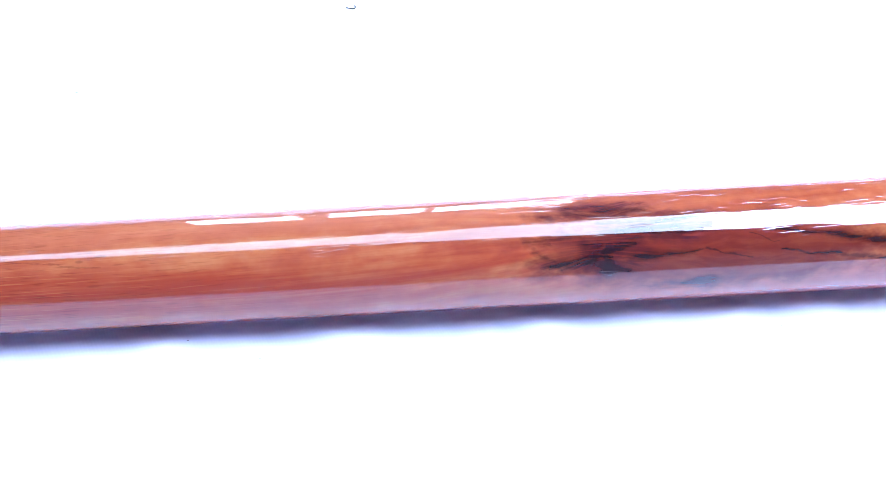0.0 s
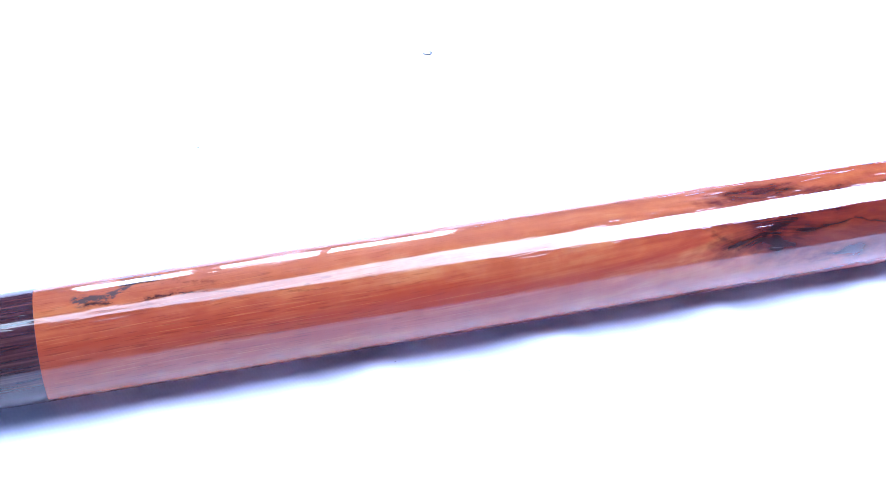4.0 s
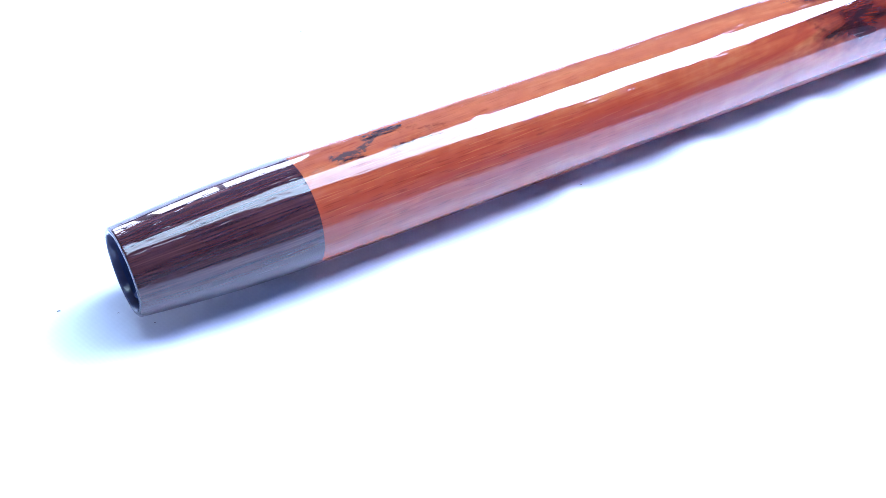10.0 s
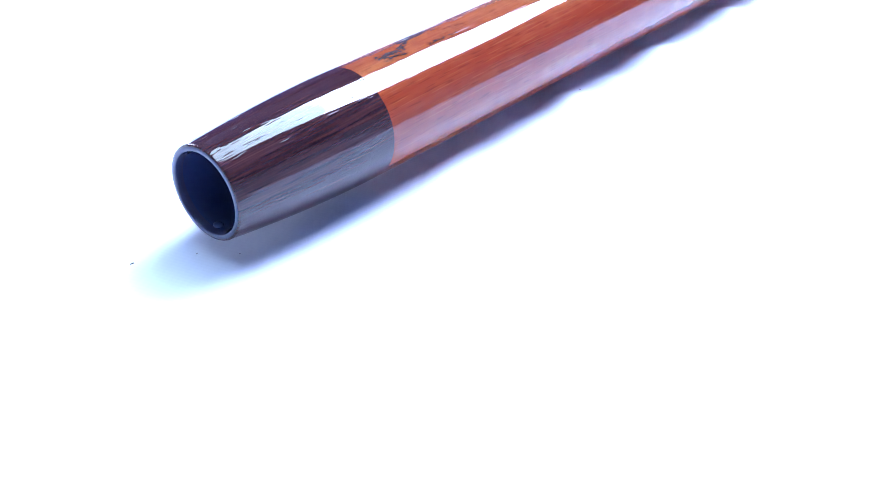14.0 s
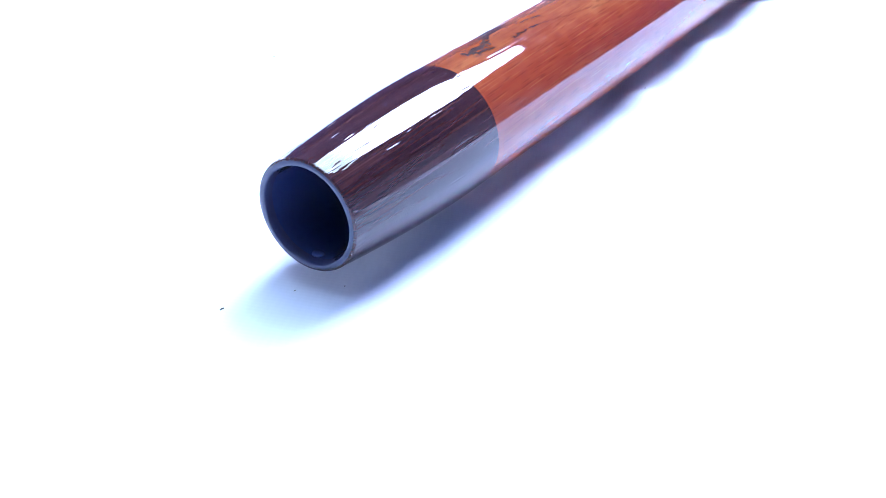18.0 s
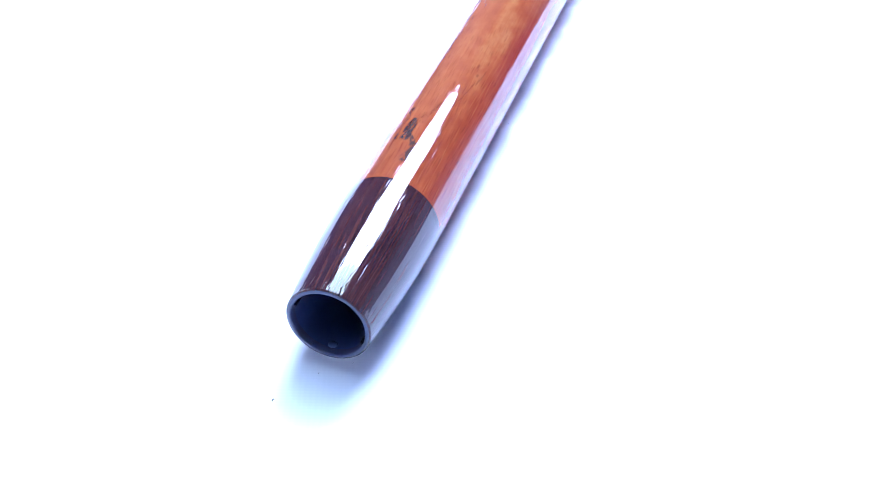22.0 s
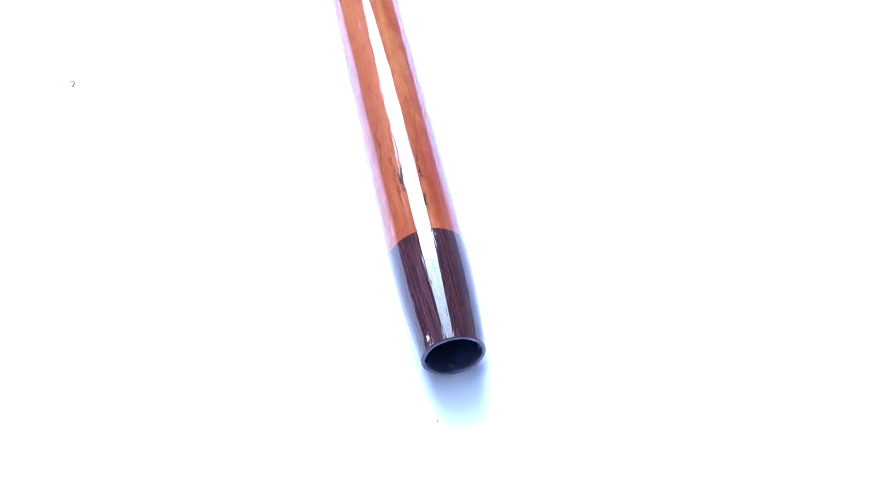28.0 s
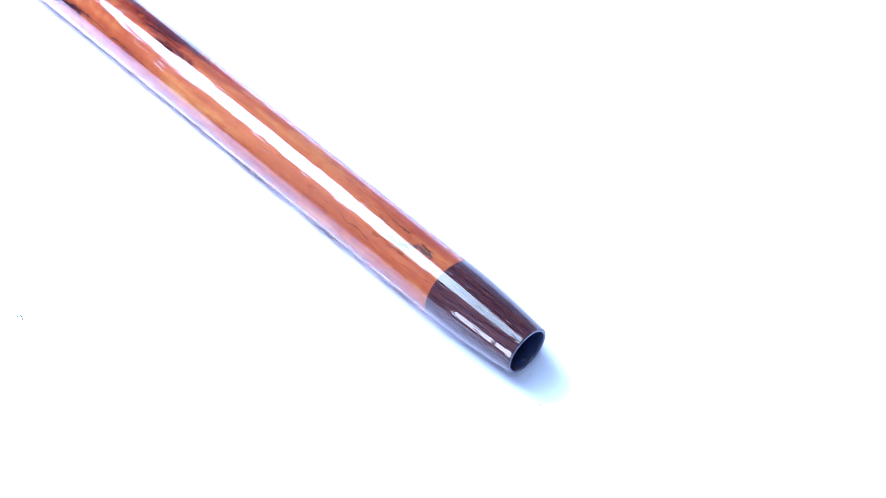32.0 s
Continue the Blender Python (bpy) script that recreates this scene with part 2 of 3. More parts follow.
    black = strongest(nt, [crack(nt, p, a, b, w, 0.0) for a, b, w in (
        ((17.55, 2.44), (16.70, 2.52), 0.145), ((17.55, 2.42), (18.0, 2.26), 0.119), ((17.95, 2.26), (18.5, 2.20), 0.128), ((17.95, 2.66), (17.9, 2.30), 0.255), ((17.9, 2.62), (18.4, 2.66), 0.153), ((18.7, 2.41), (19.4, 2.40), 0.111), ((18.8, 2.41), (18.45, 2.41), 0.085),
        ((24.4, 2.36), (21.4, 2.04), 0.102), ((24.8, 2.72), (21.8, 2.42), 0.076), ((25.2, 0.46), (24.0, 0.66), 0.20), ((24.0, 0.66), (22.8, 0.74), 0.13))])
    col = mix(nt, calc(nt, "MULTIPLY", black, remap(nt, veins, 0.62, 0.42, 0.45, 0.95)), col, (0.00791, 0.00398, 0.0044))
    thin = strongest(nt, [crack(nt, p, a, b, w, 0.0) for a, b, w in (
        ((20.03, 2.33), (20.57, 2.45), 0.034), ((20.5, 2.44), (21.2, 2.53), 0.030), ((19.4, 2.40), (20.0, 2.34), 0.026), ((21.0, 2.1), (21.7, 2.3), 0.022), ((22.9, 0.74), (21.5, 0.72), 0.045), ((21.0, 0.66), (20.2, 0.72), 0.045),
        ((20.2, 0.72), (19.3, 0.67), 0.045), ((19.3, 0.67), (18.5, 0.62), 0.030))])
    col = mix(nt, calc(nt, "MULTIPLY", thin, 0.75), col, (0.0159, 0.0062, 0.0047))
    # grey-black mottled mineral stain beside the seam, with black seams and brown lines running out of it
    lay = node(nt, "ShaderNodeVectorMath", {0: warp, 1: (0.42, 0.20, 0.0), 2: flat}, operation="MULTIPLY_ADD").outputs[0]
    patch = along(nt, u, v, 6.0, 11.0, 3.0, 0.65, off=91.0)
    grey = strongest(nt, [crack(nt, lay, a, b, w, 0.45) for a, b, w in (((3.90, 1.60), (4.38, 1.64), 0.19), ((4.35, 1.58), (4.75, 1.42), 0.10), ((4.62, 1.33), (5.40, 1.30), 0.15))])
    col = mix(nt, calc(nt, "MULTIPLY", grey, remap(nt, patch, 0.40, 0.52, 0.12, 0.95)), col, (0.0485, 0.0319, 0.026))
    seams = strongest(nt, [crack(nt, lay, a, b, w, 0.1) for a, b, w in (((3.98, 1.72), (4.42, 1.76), 0.085), ((4.70, 1.38), (5.25, 1.40), 0.075), ((4.98, 1.74), (5.52, 1.78), 0.075), ((4.85, 1.22), (5.45, 1.26), 0.06), ((5.5, 1.78), (6.1, 1.84), 0.032))])
    col = mix(nt, calc(nt, "MULTIPLY", seams, remap(nt, patch, 0.60, 0.44, 0.10, 0.90)), col, (0.0105, 0.0065, 0.00623))
    far = node(nt, "ShaderNodeVectorMath", {0: warp, 1: (0.8, 0.45, 0.0), 2: flat}, operation="MULTIPLY_ADD").outputs[0]
    faint = strongest(nt, [crack(nt, far, a, b, w, 0.0) for a, b, w in (((4.6, 1.14), (5.9, 1.08), 0.045), ((6.0, 0.86), (7.2, 0.90), 0.050))])
    faint = calc(nt, "MAXIMUM", faint, calc(nt, "MULTIPLY", strongest(nt, [crack(nt, lay, a, b, w, 0.0) for a, b, w in (((6.1, 1.86), (7.4, 2.02), 0.024), ((7.55, 2.05), (8.1, 2.10), 0.030))]), 0.6))
    cloud = strongest(nt, [crack(nt, far, a, b, w, -0.4) for a, b, w in (((5.05, 1.84), (5.6, 1.66), 0.12), ((5.6, 1.54), (6.3, 1.62), 0.13), ((5.3, 1.45), (5.7, 1.42), 0.09))])
    faint = calc(nt, "MAXIMUM", faint, calc(nt, "MULTIPLY", cloud, remap(nt, patch, 0.56, 0.44, 0.1, 1.0)))
    col = mix(nt, calc(nt, "MULTIPLY", faint, 0.60), col, (0.0496, 0.00862, 0.00312))
    fleck = along(nt, u, g, 1.0, 11.0, 2.0, 0.6, off=95.0)
    col = mix(nt, calc(nt, "MULTIPLY", calc(nt, "MULTIPLY", remap(nt, u, 13.0, 9.0), remap(nt, v, 1.7, 1.1, 0.25, 1.0)), remap(nt, fleck, 0.60, 0.72, 0.0, 0.55)), col, (0.116, 0.0178, 0.00667))
    dots = calc(nt, "MINIMUM", spot(nt, u, v, 7.73, 1.98, 0.10, 0.035, wob2, 0.5), spot(nt, u, v, 8.1, 1.90, 0.13, 0.03, wob2, 0.5))
    col = mix(nt, remap(nt, dots, 1.1, 0.5, 0.0, 0.40), col, (0.0729, 0.0106, 0.0044))
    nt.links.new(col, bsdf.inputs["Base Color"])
    lacquer(nt, bsdf, u, v, ripple(nt, u, v))
    return m


def dark_wood():
    m, nt, bsdf = material("dark_wood")
    u, v = unrolled(nt)
    wob = along(nt, u, v, 0.25, 0.8, 1.0, 0.5)
    g = calc(nt, "ADD", calc(nt, "ADD", v, calc(nt, "MULTIPLY", u, 0.03)), calc(nt, "MULTIPLY", wob, 0.14))
    line = along(nt, u, g, 0.40, 20.0, 2.0, 0.6, off=2.0)
    fine = along(nt, u, g, 1.0, 30.0, 1.0, 0.5, off=5.0)
    broad = along(nt, u, g, 0.3, 2.5, 2.0, 0.5, off=9.0)
    tone = calc(nt, "ADD", calc(nt, "MULTIPLY", line, 0.45), calc(nt, "ADD", calc(nt, "MULTIPLY", fine, 0.35), calc(nt, "MULTIPLY", broad, 0.2)))
    col = ramp(nt, tone, ((0.40, (0.0215, 0.0068, 0.0082)), (0.48, (0.0350, 0.0112, 0.0120)), (0.54, (0.0460, 0.0152, 0.0148)), (0.62, (0.0690, 0.0255, 0.0225))))
    nt.links.new(col, bsdf.inputs["Base Color"])
    chips = along(nt, u, v, 3.5, 8.0, 1.0, 0.5, off=61.0)
    lip = calc(nt, "MULTIPLY", remap(nt, u, 0.42, 0.05), calc(nt, "MULTIPLY", chips, 0.00016))
    drips = calc(nt, "MULTIPLY", calc(nt, "MULTIPLY", remap(nt, v, 2.35, 1.9), remap(nt, along(nt, u, v, 2.2, 12.0, 1.0, 0.5, off=71.0), 0.62, 0.76)), 0.000045)
    lacquer(nt, bsdf, u, v, calc(nt, "ADD", calc(nt, "ADD", lip, drips), ripple(nt, u, v)), 1.56)
    return m


def smooth_lacquer(name, a, b, rough):
    m, nt, bsdf = material(name)
    tc = node(nt, "ShaderNodeTexCoord")
    n = node(nt, "ShaderNodeTexNoise", {"Vector": tc.outputs["Object"], "Scale": 500.0, "Detail": 4.0}).outputs[0]
    nt.links.new(mix(nt, n, a, b), bsdf.inputs["Base Color"])
    nt.links.new(remap(nt, n, 0.3, 0.7, 0.45, 0.55), bsdf.inputs["Roughness"])
    bsdf.inputs["Specular IOR Level"].default_value = 0.1
    bsdf.inputs["Coat Weight"].default_value = 1.0
    bsdf.inputs["Coat Roughness"].default_value = rough
    return m


def white_cloth():
    m, nt, bsdf = material("white_cloth")
    tc = node(nt, "ShaderNodeTexCoord")
    s = node(nt, "ShaderNodeSeparateXYZ", {0: tc.outputs["Object"]})
    x, y = s.outputs[0], s.outputs[1]
    a = calc(nt, "SINE", calc(nt, "MULTIPLY", calc(nt, "ADD", x, calc(nt, "MULTIPLY", y, 0.35)), 6.2832 / 0.0011))
    b = calc(nt, "SINE", calc(nt, "MULTIPLY", calc(nt, "SUBTRACT", y, calc(nt, "MULTIPLY", x, 0.35)), 6.2832 / 0.0016))
    weave = calc(nt, "ADD", calc(nt, "MULTIPLY", a, 0.6), calc(nt, "MULTIPLY", b, 0.4))
    slub = node(nt, "ShaderNodeTexNoise", {"Vector": tc.outputs["Object"], "Scale": 160.0, "Detail": 5.0}).outputs[0]
    blot = node(nt, "ShaderNodeTexNoise", {"Vector": tc.outputs["Object"], "Scale": 9.0, "Detail": 3.0}).outputs[0]
    f = calc(nt, "ADD", calc(nt, "MULTIPLY", weave, 0.06), calc(nt, "ADD", calc(nt, "MULTIPLY", slub, 0.3), calc(nt, "MULTIPLY", blot, 0.4)))
    nt.links.new(mix(nt, remap(nt, f, 0.1, 0.6), (0.70, 0.755, 0.82), (0.76, 0.815, 0.88)), bsdf.inputs["Base Color"])
    bsdf.inputs["Roughness"].default_value = 0.9
    bsdf.inputs["Specular IOR Level"].default_value = 0.1
    h = calc(nt, "ADD", weave, slub)
    nt.links.new(node(nt, "ShaderNodeBump", {"Strength": 0.045, "Distance": 0.00010, "Height": h}).outputs[0], bsdf.inputs["Normal"])
    return m


def plain(name, a, b, scale, rough, metal=0.0):
    m, nt, bsdf = material(name)
    tc = node(nt, "ShaderNodeTexCoord")
    n = node(nt, "ShaderNodeTexNoise", {"Vector": tc.outputs["Object"], "Scale": scale, "Detail": 6.0, "Roughness": 0.6}).outputs[0]
    fine = node(nt, "ShaderNodeTexNoise", {"Vector": tc.outputs["Object"], "Scale": scale * 14, "Detail": 3.0}).outputs[0]
    nt.links.new(mix(nt, remap(nt, calc(nt, "ADD", calc(nt, "MULTIPLY", n, 0.7), calc(nt, "MULTIPLY", fine, 0.3)), 0.35, 0.65), a, b), bsdf.inputs["Base Color"])
    bsdf.inputs["Roughness"].default_value = rough
    bsdf.inputs["Metallic"].default_value = metal
    nt.links.new(node(nt, "ShaderNodeBump", {"Strength": 0.15, "Distance": 0.002, "Height": fine}).outputs[0], bsdf.inputs["Normal"])
    return m


def glow(name, colour, strength):
    m, nt, bsdf = material(name)
    bsdf.inputs["Base Color"].default_value = (0.8, 0.8, 0.8, 1)
    bsdf.inputs["Emission Color"].default_value = (*colour, 1)
    bsdf.inputs["Emission Strength"].default_value = strength
    return m


BURL, DARK, BORE, CLOTH = burl_wood(), dark_wood(), smooth_lacquer("bore_lacquer", (0.031, 0.049, 0.120), (0.036, 0.056, 0.138), 0.10), white_cloth()
LIP = smooth_lacquer("lip_lacquer", (0.032, 0.034, 0.070), (0.044, 0.046, 0.090), 0.20)
# unseen walls and ceiling, their blues set to tint the light they bounce
WALL = plain("wall_paint", (0.075, 0.105, 0.23), (0.088, 0.118, 0.26), 3.0, 0.85)
# paler for the west and south walls, to bounce fill under the shaft
BOUNCE_WALL = plain("bounce_wall_paint", (0.42, 0.49, 0.58), (0.46, 0.53, 0.62), 3.0, 0.85)
CEIL = plain("ceiling_paint", (0.20, 0.23, 0.38), (0.23, 0.26, 0.42), 3.0, 0.9)
FLOOR = plain("floor_boards", (0.10, 0.065, 0.04), (0.17, 0.11, 0.07), 6.0, 0.5)
TABLE = plain("table_wood", (0.14, 0.085, 0.05), (0.22, 0.14, 0.085), 8.0, 0.45)
FRAME = plain("white_frame", (0.72, 0.72, 0.72), (0.80, 0.80, 0.79), 10.0, 0.4)
DUST = plain("dust", (0.07, 0.065, 0.065), (0.13, 0.12, 0.12), 400.0, 0.8)
FIBRE = plain("fibre", (0.035, 0.03, 0.03), (0.07, 0.06, 0.055), 400.0, 0.7)
LIGHT_A = glow("lamp_diffuser", (0.93, 1.12, 2.05), LAMP_BRIGHT)
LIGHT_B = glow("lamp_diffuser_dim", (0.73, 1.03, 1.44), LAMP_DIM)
PANE = glow("bright_pane", (0.92, 1.02, 1.42), WINDOW_GLOW)
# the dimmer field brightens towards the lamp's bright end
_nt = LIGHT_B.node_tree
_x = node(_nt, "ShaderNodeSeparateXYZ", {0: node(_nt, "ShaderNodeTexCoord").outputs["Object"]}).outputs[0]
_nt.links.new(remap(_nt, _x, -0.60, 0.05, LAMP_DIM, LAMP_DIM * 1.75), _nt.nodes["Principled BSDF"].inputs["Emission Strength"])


# ---- mesh helpers ----
def part(name, bm, mat, parent=None, label="", smooth=False):
    me = bpy.data.meshes.new(name)
    bm.to_mesh(me)
    bm.free()
    me.materials.append(mat)
    if smooth:
        me.polygons.foreach_set("use_smooth", [True] * len(me.polygons))
    ob = new(name, me)
    if parent:
        ob.parent = parent
    if label:
        tagged(ob, label)
    return ob


def box(bm, x0, y0, z0, x1, y1, z1, bevel=0.0):
    made = bmesh.ops.create_cube(bm, size=1.0, matrix=Matrix.Translation(((x0 + x1) / 2, (y0 + y1) / 2, (z0 + z1) / 2)) @ Matrix.Diagonal((x1 - x0, y1 - y0, z1 - z0, 1)))
    if bevel:
        edges = list({e for v in made["verts"] for e in v.link_edges})
        bmesh.ops.bevel(bm, geom=edges, offset=bevel, segments=2, affect="EDGES")
    return bm


def slab(*args, bevel=0.0):
    return box(bmesh.new(), *args, bevel=bevel)


def turned(name, profile, mat, parent, label="", steps=192, close=()):
    """A surface of revolution round x from (x, radius) pairs in units of U, with the unrolled coordinates as its UV map."""
    nr = len(profile)
    verts, faces, uvs = [], [], []
    for x, r in profile:
        for j in range(steps):
            a = -math.pi / 2 + 2 * math.pi * j / steps
            verts.append((x * U, r * U * math.cos(a), r * U * math.sin(a)))
    for i in range(nr - 1):
        for j in range(steps):
            k = (j + 1) % steps
            faces.append((i * steps + j, (i + 1) * steps + j, (i + 1) * steps + k, i * steps + k))
            a0, a1 = -math.pi / 2 + 2 * math.pi * j / steps, -math.pi / 2 + 2 * math.pi * (j + 1) / steps
            x0, x1 = profile[i][0], profile[i + 1][0]
            uvs += [(x0, a0), (x1, a0), (x1, a1), (x0, a1)]
    for i in close:
        i = i % nr
        base = len(verts)
        verts += verts[i * steps:(i + 1) * steps]
        loop = [base + j for j in range(steps)]
        faces.append(tuple(loop if i == 0 else loop[::-1]))
        uvs += [(profile[i][0], 0.0)] * steps
    me = bpy.data.meshes.new(name)
    me.from_pydata(verts, [], faces)
    layer = me.uv_layers.new(name="UVMap")
    layer.data.foreach_set("uv", [c for p in uvs for c in p])
    me.polygons.foreach_set("use_smooth", [len(p.vertices) == 4 for p in me.polygons])
    me.materials.append(mat)
    me.update()
    ob = new(name, me)
    ob.parent = parent
    if label:
        tagged(ob, label)
    return ob


# ---- room ----
ROOM = (-2.6, -2.6, 4.0, 3.0)        # x0, y0, x1, y1
LOW = -0.75                          # floor under the table top
tagged(part("floor", slab(ROOM[0], ROOM[1], LOW - 0.1, ROOM[2], ROOM[3], LOW), FLOOR), "brown floor boards of the room", "floor", kind="structure")
tagged(part("ceiling", slab(ROOM[0] - 0.1, ROOM[1] - 0.1, CEILING + 0.06, ROOM[2] + 0.1, ROOM[3] + 0.1, CEILING + 0.16), CEIL), "plain painted ceiling", "ceiling", kind="structure")
for name, b in (("wall_south", (ROOM[0] - 0.1, ROOM[1] - 0.1, LOW, ROOM[2] + 0.1, ROOM[1], CEILING + 0.057)),
                ("wall_west", (ROOM[0] - 0.1, ROOM[1] + 0.002, LOW, ROOM[0], ROOM[3] + 0.1, CEILING + 0.057)),
                ("wall_east", (ROOM[2], ROOM[1] + 0.002, LOW, ROOM[2] + 0.1, ROOM[3] + 0.1, CEILING + 0.057))):
    tagged(part(name, slab(*b), WALL if name == "wall_east" else BOUNCE_WALL), "plain blue painted room wall" if name == "wall_east" else "unseen room wall, pale blue to bounce fill light", "wall", kind="structure")
# north wall with the window opening
WX0, WX1, WZ0, WZ1 = -0.22, 1.29, 0.36, 1.40
bm = bmesh.new()
for b in ((ROOM[0], ROOM[3], LOW, WX0, ROOM[3] + 0.1, CEILING + 0.057), (WX1, ROOM[3], LOW, ROOM[2], ROOM[3] + 0.1, CEILING + 0.057),
          (WX0, ROOM[3], LOW, WX1, ROOM[3] + 0.1, WZ0), (WX0, ROOM[3], WZ1, WX1, ROOM[3] + 0.1, CEILING + 0.057)):
    box(bm, *b)
tagged(part("wall_north", bm, WALL), "plain blue painted room wall with a window", "wall", kind="structure")
window = tagged(new("window_1"), "white framed window with bright panes", "window", kind="structure")
window.location = (0, ROOM[3], 0)
part("window_sill", slab(WX0 - 0.04, -0.06, WZ0 - 0.03, WX1 + 0.04, -0.002, WZ0 - 0.002, bevel=0.004), FRAME, window)
bm = bmesh.new()
for x, w in ((WX0 + 0.027, 0.025), (0.278, 0.05), (0.713, 0.02), (WX1 - 0.027, 0.025)):
    box(bm, x - w, 0.02, WZ0 + 0.002, x + w, 0.06, WZ1 - 0.002)
for z in (WZ0 + 0.026, WZ1 - 0.026):
    box(bm, WX0 + 0.05, 0.022, z - 0.022, WX1 - 0.05, 0.058, z + 0.022)
part("window_frame", bm, FRAME, window)
for x0, x1 in ((WX0 + 0.054, 0.226), (0.330, 0.691), (0.735, WX1 - 0.054)):
    part("pane", slab(x0, 0.036, WZ0 + 0.05, x1, 0.042, WZ1 - 0.05), PANE, window)


def prism(points, z0, z1):
    """An upright prism over an outline of (x, y) points, counter-clockwise."""
    bm = bmesh.new()
    low, top = [bm.verts.new((x, y, z0)) for x, y in points], [bm.verts.new((x, y, z1)) for x, y in points]
    bm.faces.new(low[::-1])
    bm.faces.new(top)
    n = len(points)
    for i in range(n):
        bm.faces.new((low[i], low[(i + 1) % n], top[(i + 1) % n], top[i]))
    return bm


def ceiling_light():
    """One long fixture that narrows towards its ends, one of them dimmer."""
    lamp = tagged(new("ceiling_light"), "long white ceiling light panel that narrows towards both ends", "ceiling light")
    lamp.location = (1.0, 0.0, CEILING + 0.06)
    dim = ((-1.58, 0.10, 0.40), (-1.40, 0.05, 0.36), (-1.10, -0.05, 0.37), (-0.85, -0.13, 0.40), (-0.62, -0.19, 0.44), (-0.50, -0.22, 0.56), (-0.30, -0.28, 0.58), (0.049, -0.42, 0.61))
    bright = ((0.051, -0.42, 0.61), (0.45, -0.55, 0.62), (0.95, -0.50, 0.60), (1.40, -0.12, 0.33))
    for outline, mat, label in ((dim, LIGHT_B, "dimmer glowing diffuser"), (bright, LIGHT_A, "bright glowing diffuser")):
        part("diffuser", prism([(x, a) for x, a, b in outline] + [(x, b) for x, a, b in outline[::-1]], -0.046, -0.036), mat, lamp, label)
        for (x0, a0, b0), (x1, a1, b1) in zip(outline, outline[1:]):
            part("frame_rail", prism([(x0, a0 - 0.03), (x1, a1 - 0.03), (x1, a1 - 0.001), (x0, a0 - 0.001)], -0.05, 0), FRAME, lamp)
            part("frame_rail", prism([(x0, b0 + 0.001), (x1, b1 + 0.001), (x1, b1 + 0.03), (x0, b0 + 0.03)], -0.05, 0), FRAME, lamp)
    for x, y0, y1 in ((-1.61, 0.07, 0.43), (1.401, -0.15, 0.36)):
        part("end_plate", slab(x, y0, -0.05, x + 0.029, y1, 0), FRAME, lamp)
    return lamp


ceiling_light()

# ---- table and cloth ----
table = tagged(new("table"), "brown wooden table under the white cloth", "table")
table.location = (0.1, 0.05, LOW)
TX, TY = 1.0, 0.75
part("tabletop", slab(-TX, -TY, 0.715, TX, TY, 0.745, bevel=0.004), TABLE, table)
for sx in (-1, 1):
    for sy in (-1, 1):
        bm = bmesh.new()
        bmesh.ops.create_cone(bm, cap_ends=True, segments=20, radius1=0.022, radius2=0.032, depth=0.714, matrix=Matrix.Translation((sx * (TX - 0.09), sy * (TY - 0.09), 0.357)))
        part("leg", bm, TABLE, table)

GAP = 0.1327                    # between the level cloth and the shaft, in units of U


# wrinkles: place along the shaft, width of the two slopes, height and lean, in units of U
FOLDS = ((4.7, 0.8, 0.7, 0.10, 0.2), (7.4, 0.35, 0.5, 0.07, -0.3), (8.9, 0.45, 0.8, 0.24, 0.25), (10.6, 0.3, 0.4, 0.07, 0.1), (12.9, 0.55, 1.0, 0.26, 0.35), (15.5, 0.3, 0.4, 0.10, -0.2),
         (16.9, 0.5, 0.7, 0.22, 0.3), (19.6, 0.3, 0.5, 0.09, 0.2), (21.4, 0.6, 0.9, 0.20, -0.2), (23.5, 0.5, 0.6, 0.16, 0.3), (27.0, 0.7, 1.0, 0.22, 0.3), (30.5, 0.7, 1.2, 0.24, 0.2))


def cloth_height(x, y):
    """Low folds of the cloth, in units of U; the shaft lies on their crests."""
    ridge = np.exp(-(y / (0.88 + 0.30 * np.sin(x * 2.3 + 1.7 * np.sin(x * 0.45)))) ** 2) * np.clip((x - 3.6) / 3.0, 0, 1) ** 2 * np.clip((60 - x) / 4, 0, 1)
    crest = 0.80 + 0.16 * np.sin(x * 2.05 + 0.6 * np.sin(x * 0.7)) + 0.08 * np.sin(x * 3.7 + 1.3 + y)
    soft = 0.05 * np.sin(0.33 * x + 0.21 * y) * np.sin(0.27 * y - 0.1 * x + 1.0) * np.clip(np.abs(y) - 2, 0, 1)
    # short wrinkles that run out from under the shaft
    wrinkle = 0.0
    for cx, steep, gentle, h, lean in FOLDS:
        d = x - cx - lean * (np.abs(y) - 1.0)
        wrinkle = wrinkle + h * np.exp(-(d / np.where(d > 0, steep, gentle)) ** 2)
    wrinkle = wrinkle * np.exp(-((np.abs(y) - 1.25) / np.where(np.abs(y) > 1.25, 1.1, 0.42)) ** 2)
    return GAP * 1.01 * ridge * np.clip(crest, 0, 1) + soft + wrinkle


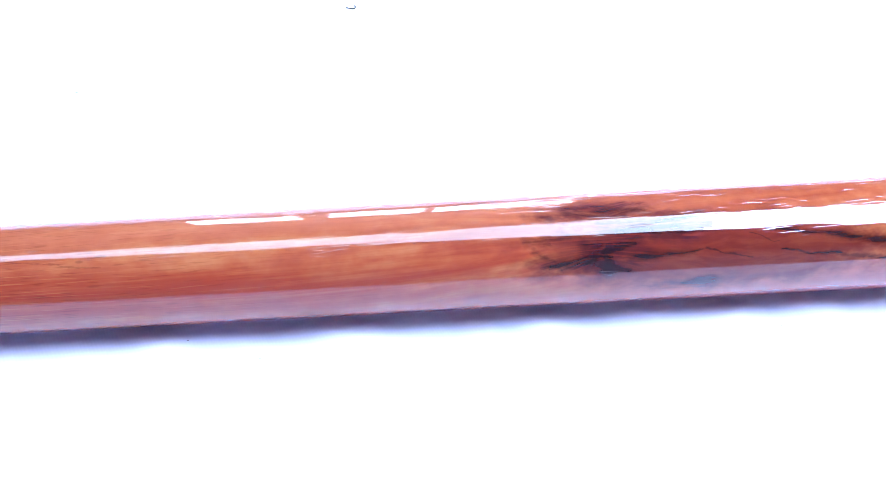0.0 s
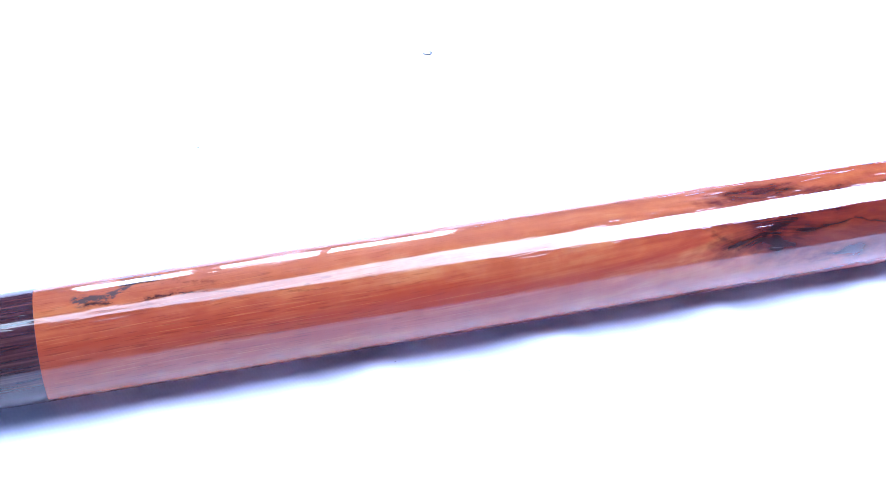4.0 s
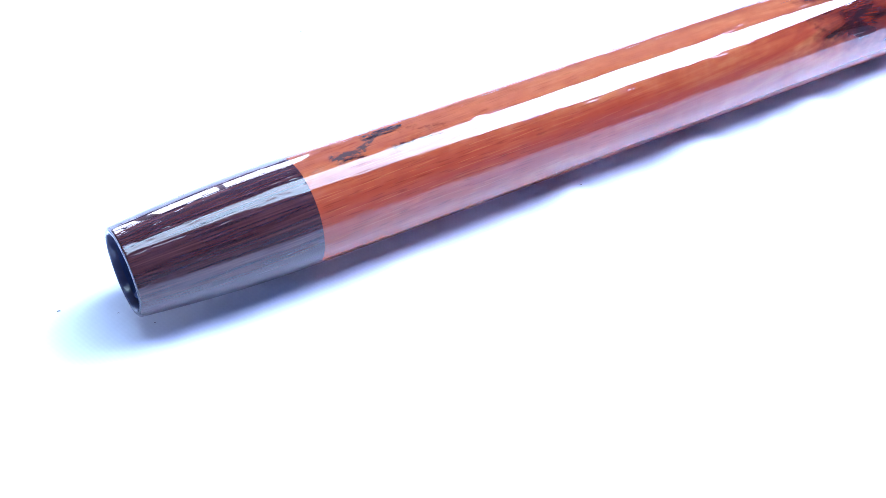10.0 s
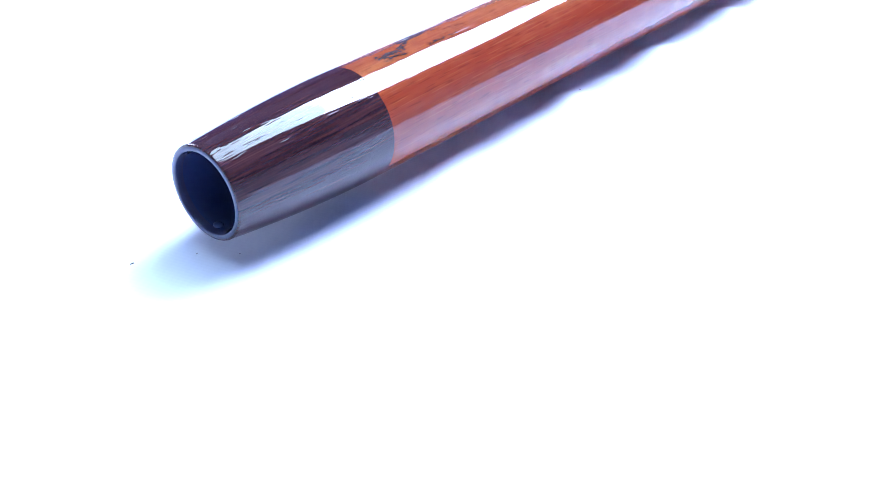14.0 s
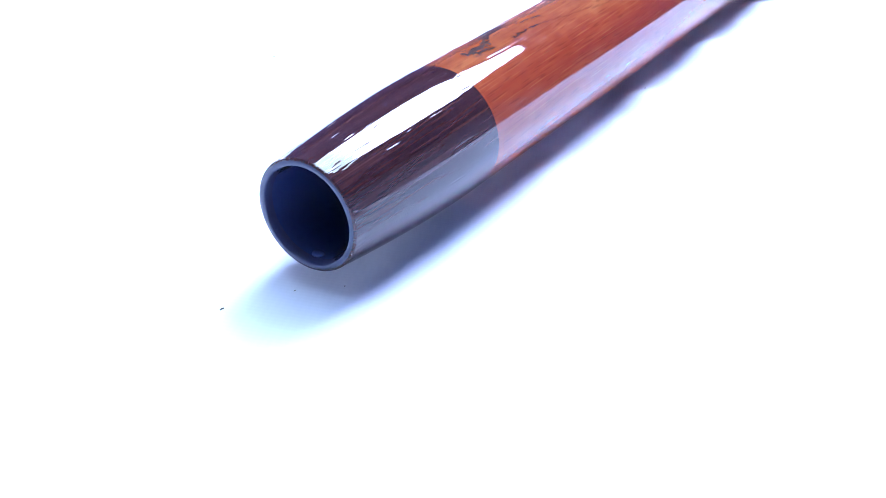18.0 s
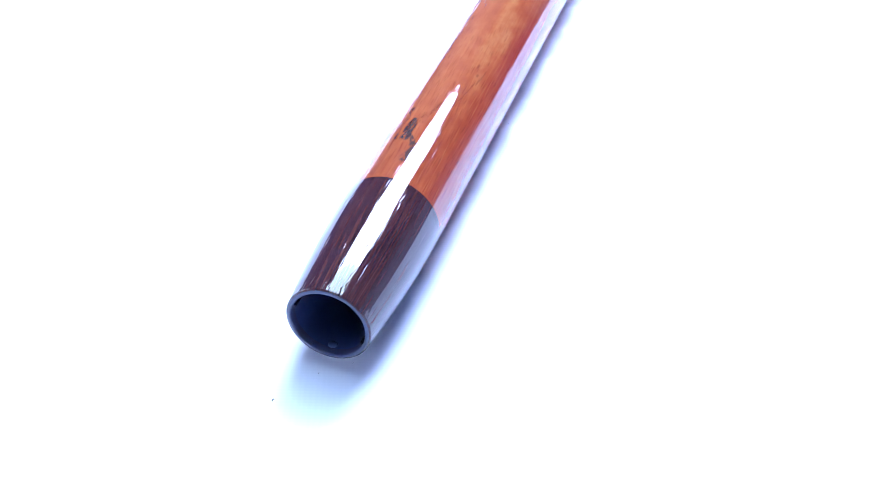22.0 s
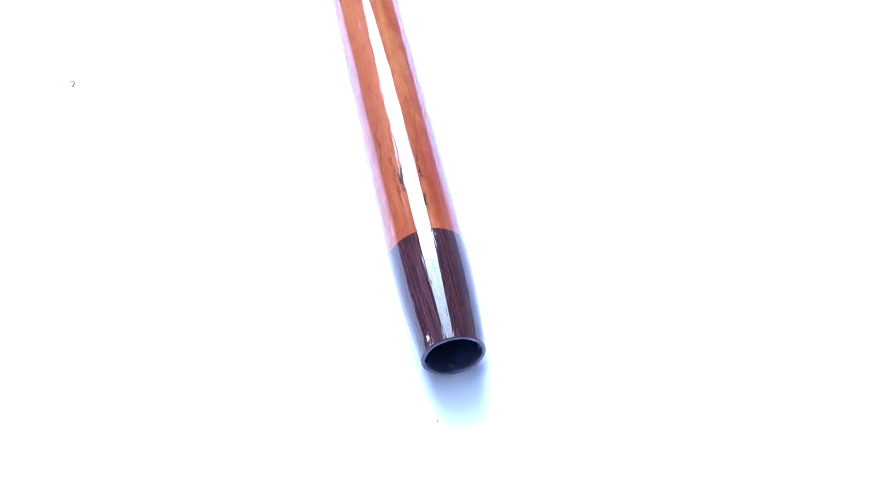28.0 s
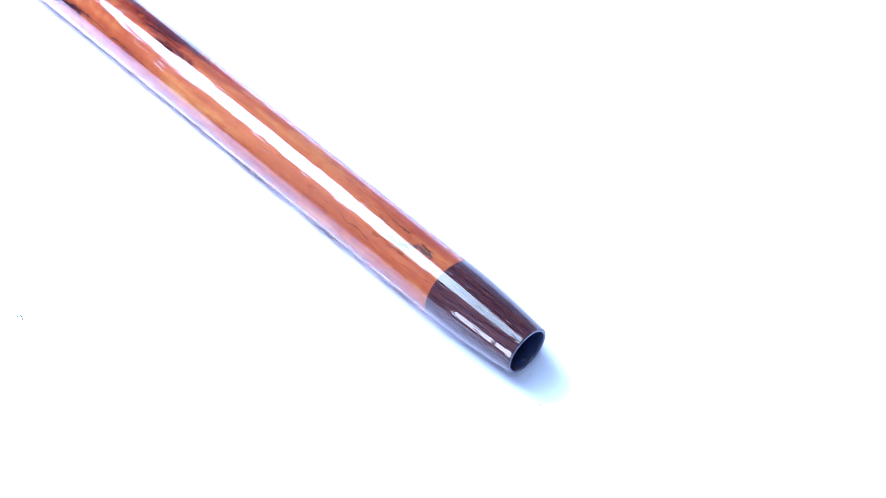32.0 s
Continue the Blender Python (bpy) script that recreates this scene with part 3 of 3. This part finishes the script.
def cloth():
    def steps(lo, a, b, hi, fine, coarse):
        return np.concatenate([np.linspace(lo, a, coarse, endpoint=False), np.arange(a, b, fine), np.linspace(b, hi, coarse)])
    xs = steps(-(TX - 0.1 + 0.01) / U, -6, 28, (TX + 0.1 + 0.01) / U, 0.14, 24)
    ys = steps(-(TY - 0.05 + 0.01) / U, -5, 5, (TY + 0.05 + 0.01) / U, 0.14, 30)
    X, Y = np.meshgrid(xs, ys, indexing="ij")
    Z = cloth_height(X, Y)
    nx, ny = X.shape
    top = np.stack([X, Y, Z], -1).reshape(-1, 3) * U
    low = top.copy()
    low[:, 2] = -0.0035
    faces = []
    for i in range(nx - 1):
        for j in range(ny - 1):
            a = i * ny + j
            faces.append((a, a + ny, a + ny + 1, a + 1))
    n = nx * ny
    rim = [i * ny for i in range(nx)] + [(nx - 1) * ny + j for j in range(1, ny)] + [i * ny + ny - 1 for i in range(nx - 2, -1, -1)] + [j for j in range(ny - 2, 0, -1)]
    verts = top.tolist()
    base = len(verts)
    verts += [low[r].tolist() for r in rim]
    m = len(rim)
    for k in range(m):
        faces.append((rim[k], base + k, base + (k + 1) % m, rim[(k + 1) % m])[::-1])
    faces.append(tuple(range(base + m - 1, base - 1, -1)))
    me = bpy.data.meshes.new("cloth")
    me.from_pydata(verts, [], faces)
    me.polygons.foreach_set("use_smooth", [True] * (len(me.polygons) - 1) + [False])
    me.materials.append(CLOTH)
    me.update()
    return tagged(new("cloth", me), "plain white woven cloth spread over the table", "cloth")


cloth()

# ---- the shaft ----
SEAM, R_END, R_BORE, TAPER, FAR = 3.154, 0.774, 0.668, 0.01336, 46.0
shaft = tagged(new("wooden_shaft"), "glossy lacquered red-brown burl wood shaft with dark hollow end", "shaft")
shaft.matrix_world = pose(-0.00022, 0, 0.016356, 0, -math.degrees(0.013573), 0)


def cap_radius(x):
    s = min(max(x / SEAM, 0), 1)
    return R_END + (1 - R_END) * (1 - (1 - s) ** 1.75)


outer = [(SEAM - 0.001, 1.0)] + [(SEAM * (1 - i / 26), cap_radius(SEAM * (1 - i / 26))) for i in range(1, 26)]
lip = 0.034
outer += [(0.07, cap_radius(0.07))]
outer += [(lip - lip * math.sin(a), R_END - lip + 0.004 + lip * math.cos(a)) for a in [math.pi / 2 * k / 6 for k in range(0, 7)]]
turned("end_sleeve", outer[::-1], DARK, shaft, "very dark brown fine-grained wood sleeve")
rim = [(0.0, R_END - lip + 0.004), (-0.006, R_END - lip - 0.004), (-0.008, R_BORE + 0.022), (0.0, R_BORE + 0.010), (0.02, R_BORE + 0.002), (0.07, R_BORE - 0.008), (0.13, R_BORE - 0.014)]
turned("lip", rim[::-1], LIP, shaft, "smooth blue-grey lacquered lip")
rim = [(0.125 + 0.25 * i, R_BORE - 0.016) for i in range(0, 40)]
turned("bore", rim[::-1], BORE, shaft, "smooth navy blue lacquered bore", close=(0,))
# bead added low in the bore so that a bright glint shows there
bm = bmesh.new()
bmesh.ops.create_uvsphere(bm, u_segments=24, v_segments=14, radius=1.0)
for vert in bm.verts:
    x, y, z = vert.co
    vert.co = ((0.20 + 0.08 * x) * U, 0.09 * y * U, (-R_BORE + 0.016 + 0.040 * z + 0.6 * (0.09 * y) ** 2) * U)
part("glint_bead", bm, BORE, shaft, "small navy bead shaped to catch a glint", smooth=True)
body = [(SEAM + (FAR - SEAM) * i / 60, 1 + TAPER * (FAR - SEAM) * i / 60) for i in range(61)]
body = [(SEAM + 0.001, 1.0)] + body[1:] + [(FAR + 0.03, body[-1][1] - 0.03)]
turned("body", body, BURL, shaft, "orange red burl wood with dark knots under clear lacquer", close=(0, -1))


# ---- dust on the cloth ----
def fibre(points, r, label, name="fibre", mat=FIBRE):
    cu = bpy.data.curves.new(name, "CURVE")
    cu.dimensions, cu.bevel_depth, cu.bevel_resolution, cu.resolution_u = "3D", r, 1, 4
    sp = cu.splines.new("NURBS")
    sp.points.add(len(points) - 1)
    for p, q in zip(sp.points, points):
        p.co = (*q, 1)
    sp.use_endpoint_u, sp.order_u = True, 3
    tmp = bpy.data.objects.new(name, cu)
    scene.collection.objects.link(tmp)
    me = bpy.data.meshes.new_from_object(tmp.evaluated_get(bpy.context.evaluated_depsgraph_get()))
    bpy.data.objects.remove(tmp)
    me.materials.append(mat)
    return tagged(new(name, me), label, "dust")


def on_cloth(x, y, up=0.0):
    return (x * U, y * U, float(cloth_height(np.array(x), np.array(y))) * U + up)


hx, hy = 13.8, 9.88
fibre([on_cloth(hx - 0.15, hy - 0.02, 0.0005), on_cloth(hx - 0.03, hy - 0.08, 0.0004), on_cloth(hx + 0.10, hy - 0.07, 0.0005), on_cloth(hx + 0.14, hy + 0.01, 0.0006), on_cloth(hx + 0.08, hy + 0.05, 0.0005)],
      0.00028, "dark curled fibre lying on white cloth")
for x, y, s in ((6.72, 6.51, 1.0), (5.83, 5.54, 0.7), (10.87, -1.46, 0.7), (-1.0, 0.61, 0.9), (-3.48, 1.56, 0.6), (-0.16, 0.13, 0.45), (0.29, -0.34, 0.4), (9.46, -0.95, 0.6), (22.5, -1.5, 0.7)):
    fibre([on_cloth(x - 0.03 * s, y, 0.0002), on_cloth(x, y + 0.012 * s, 0.0003), on_cloth(x + 0.03 * s, y - 0.008 * s, 0.0002)], 0.00017 * s, "tiny grey speck of dust on white cloth", "dust_speck", DUST)
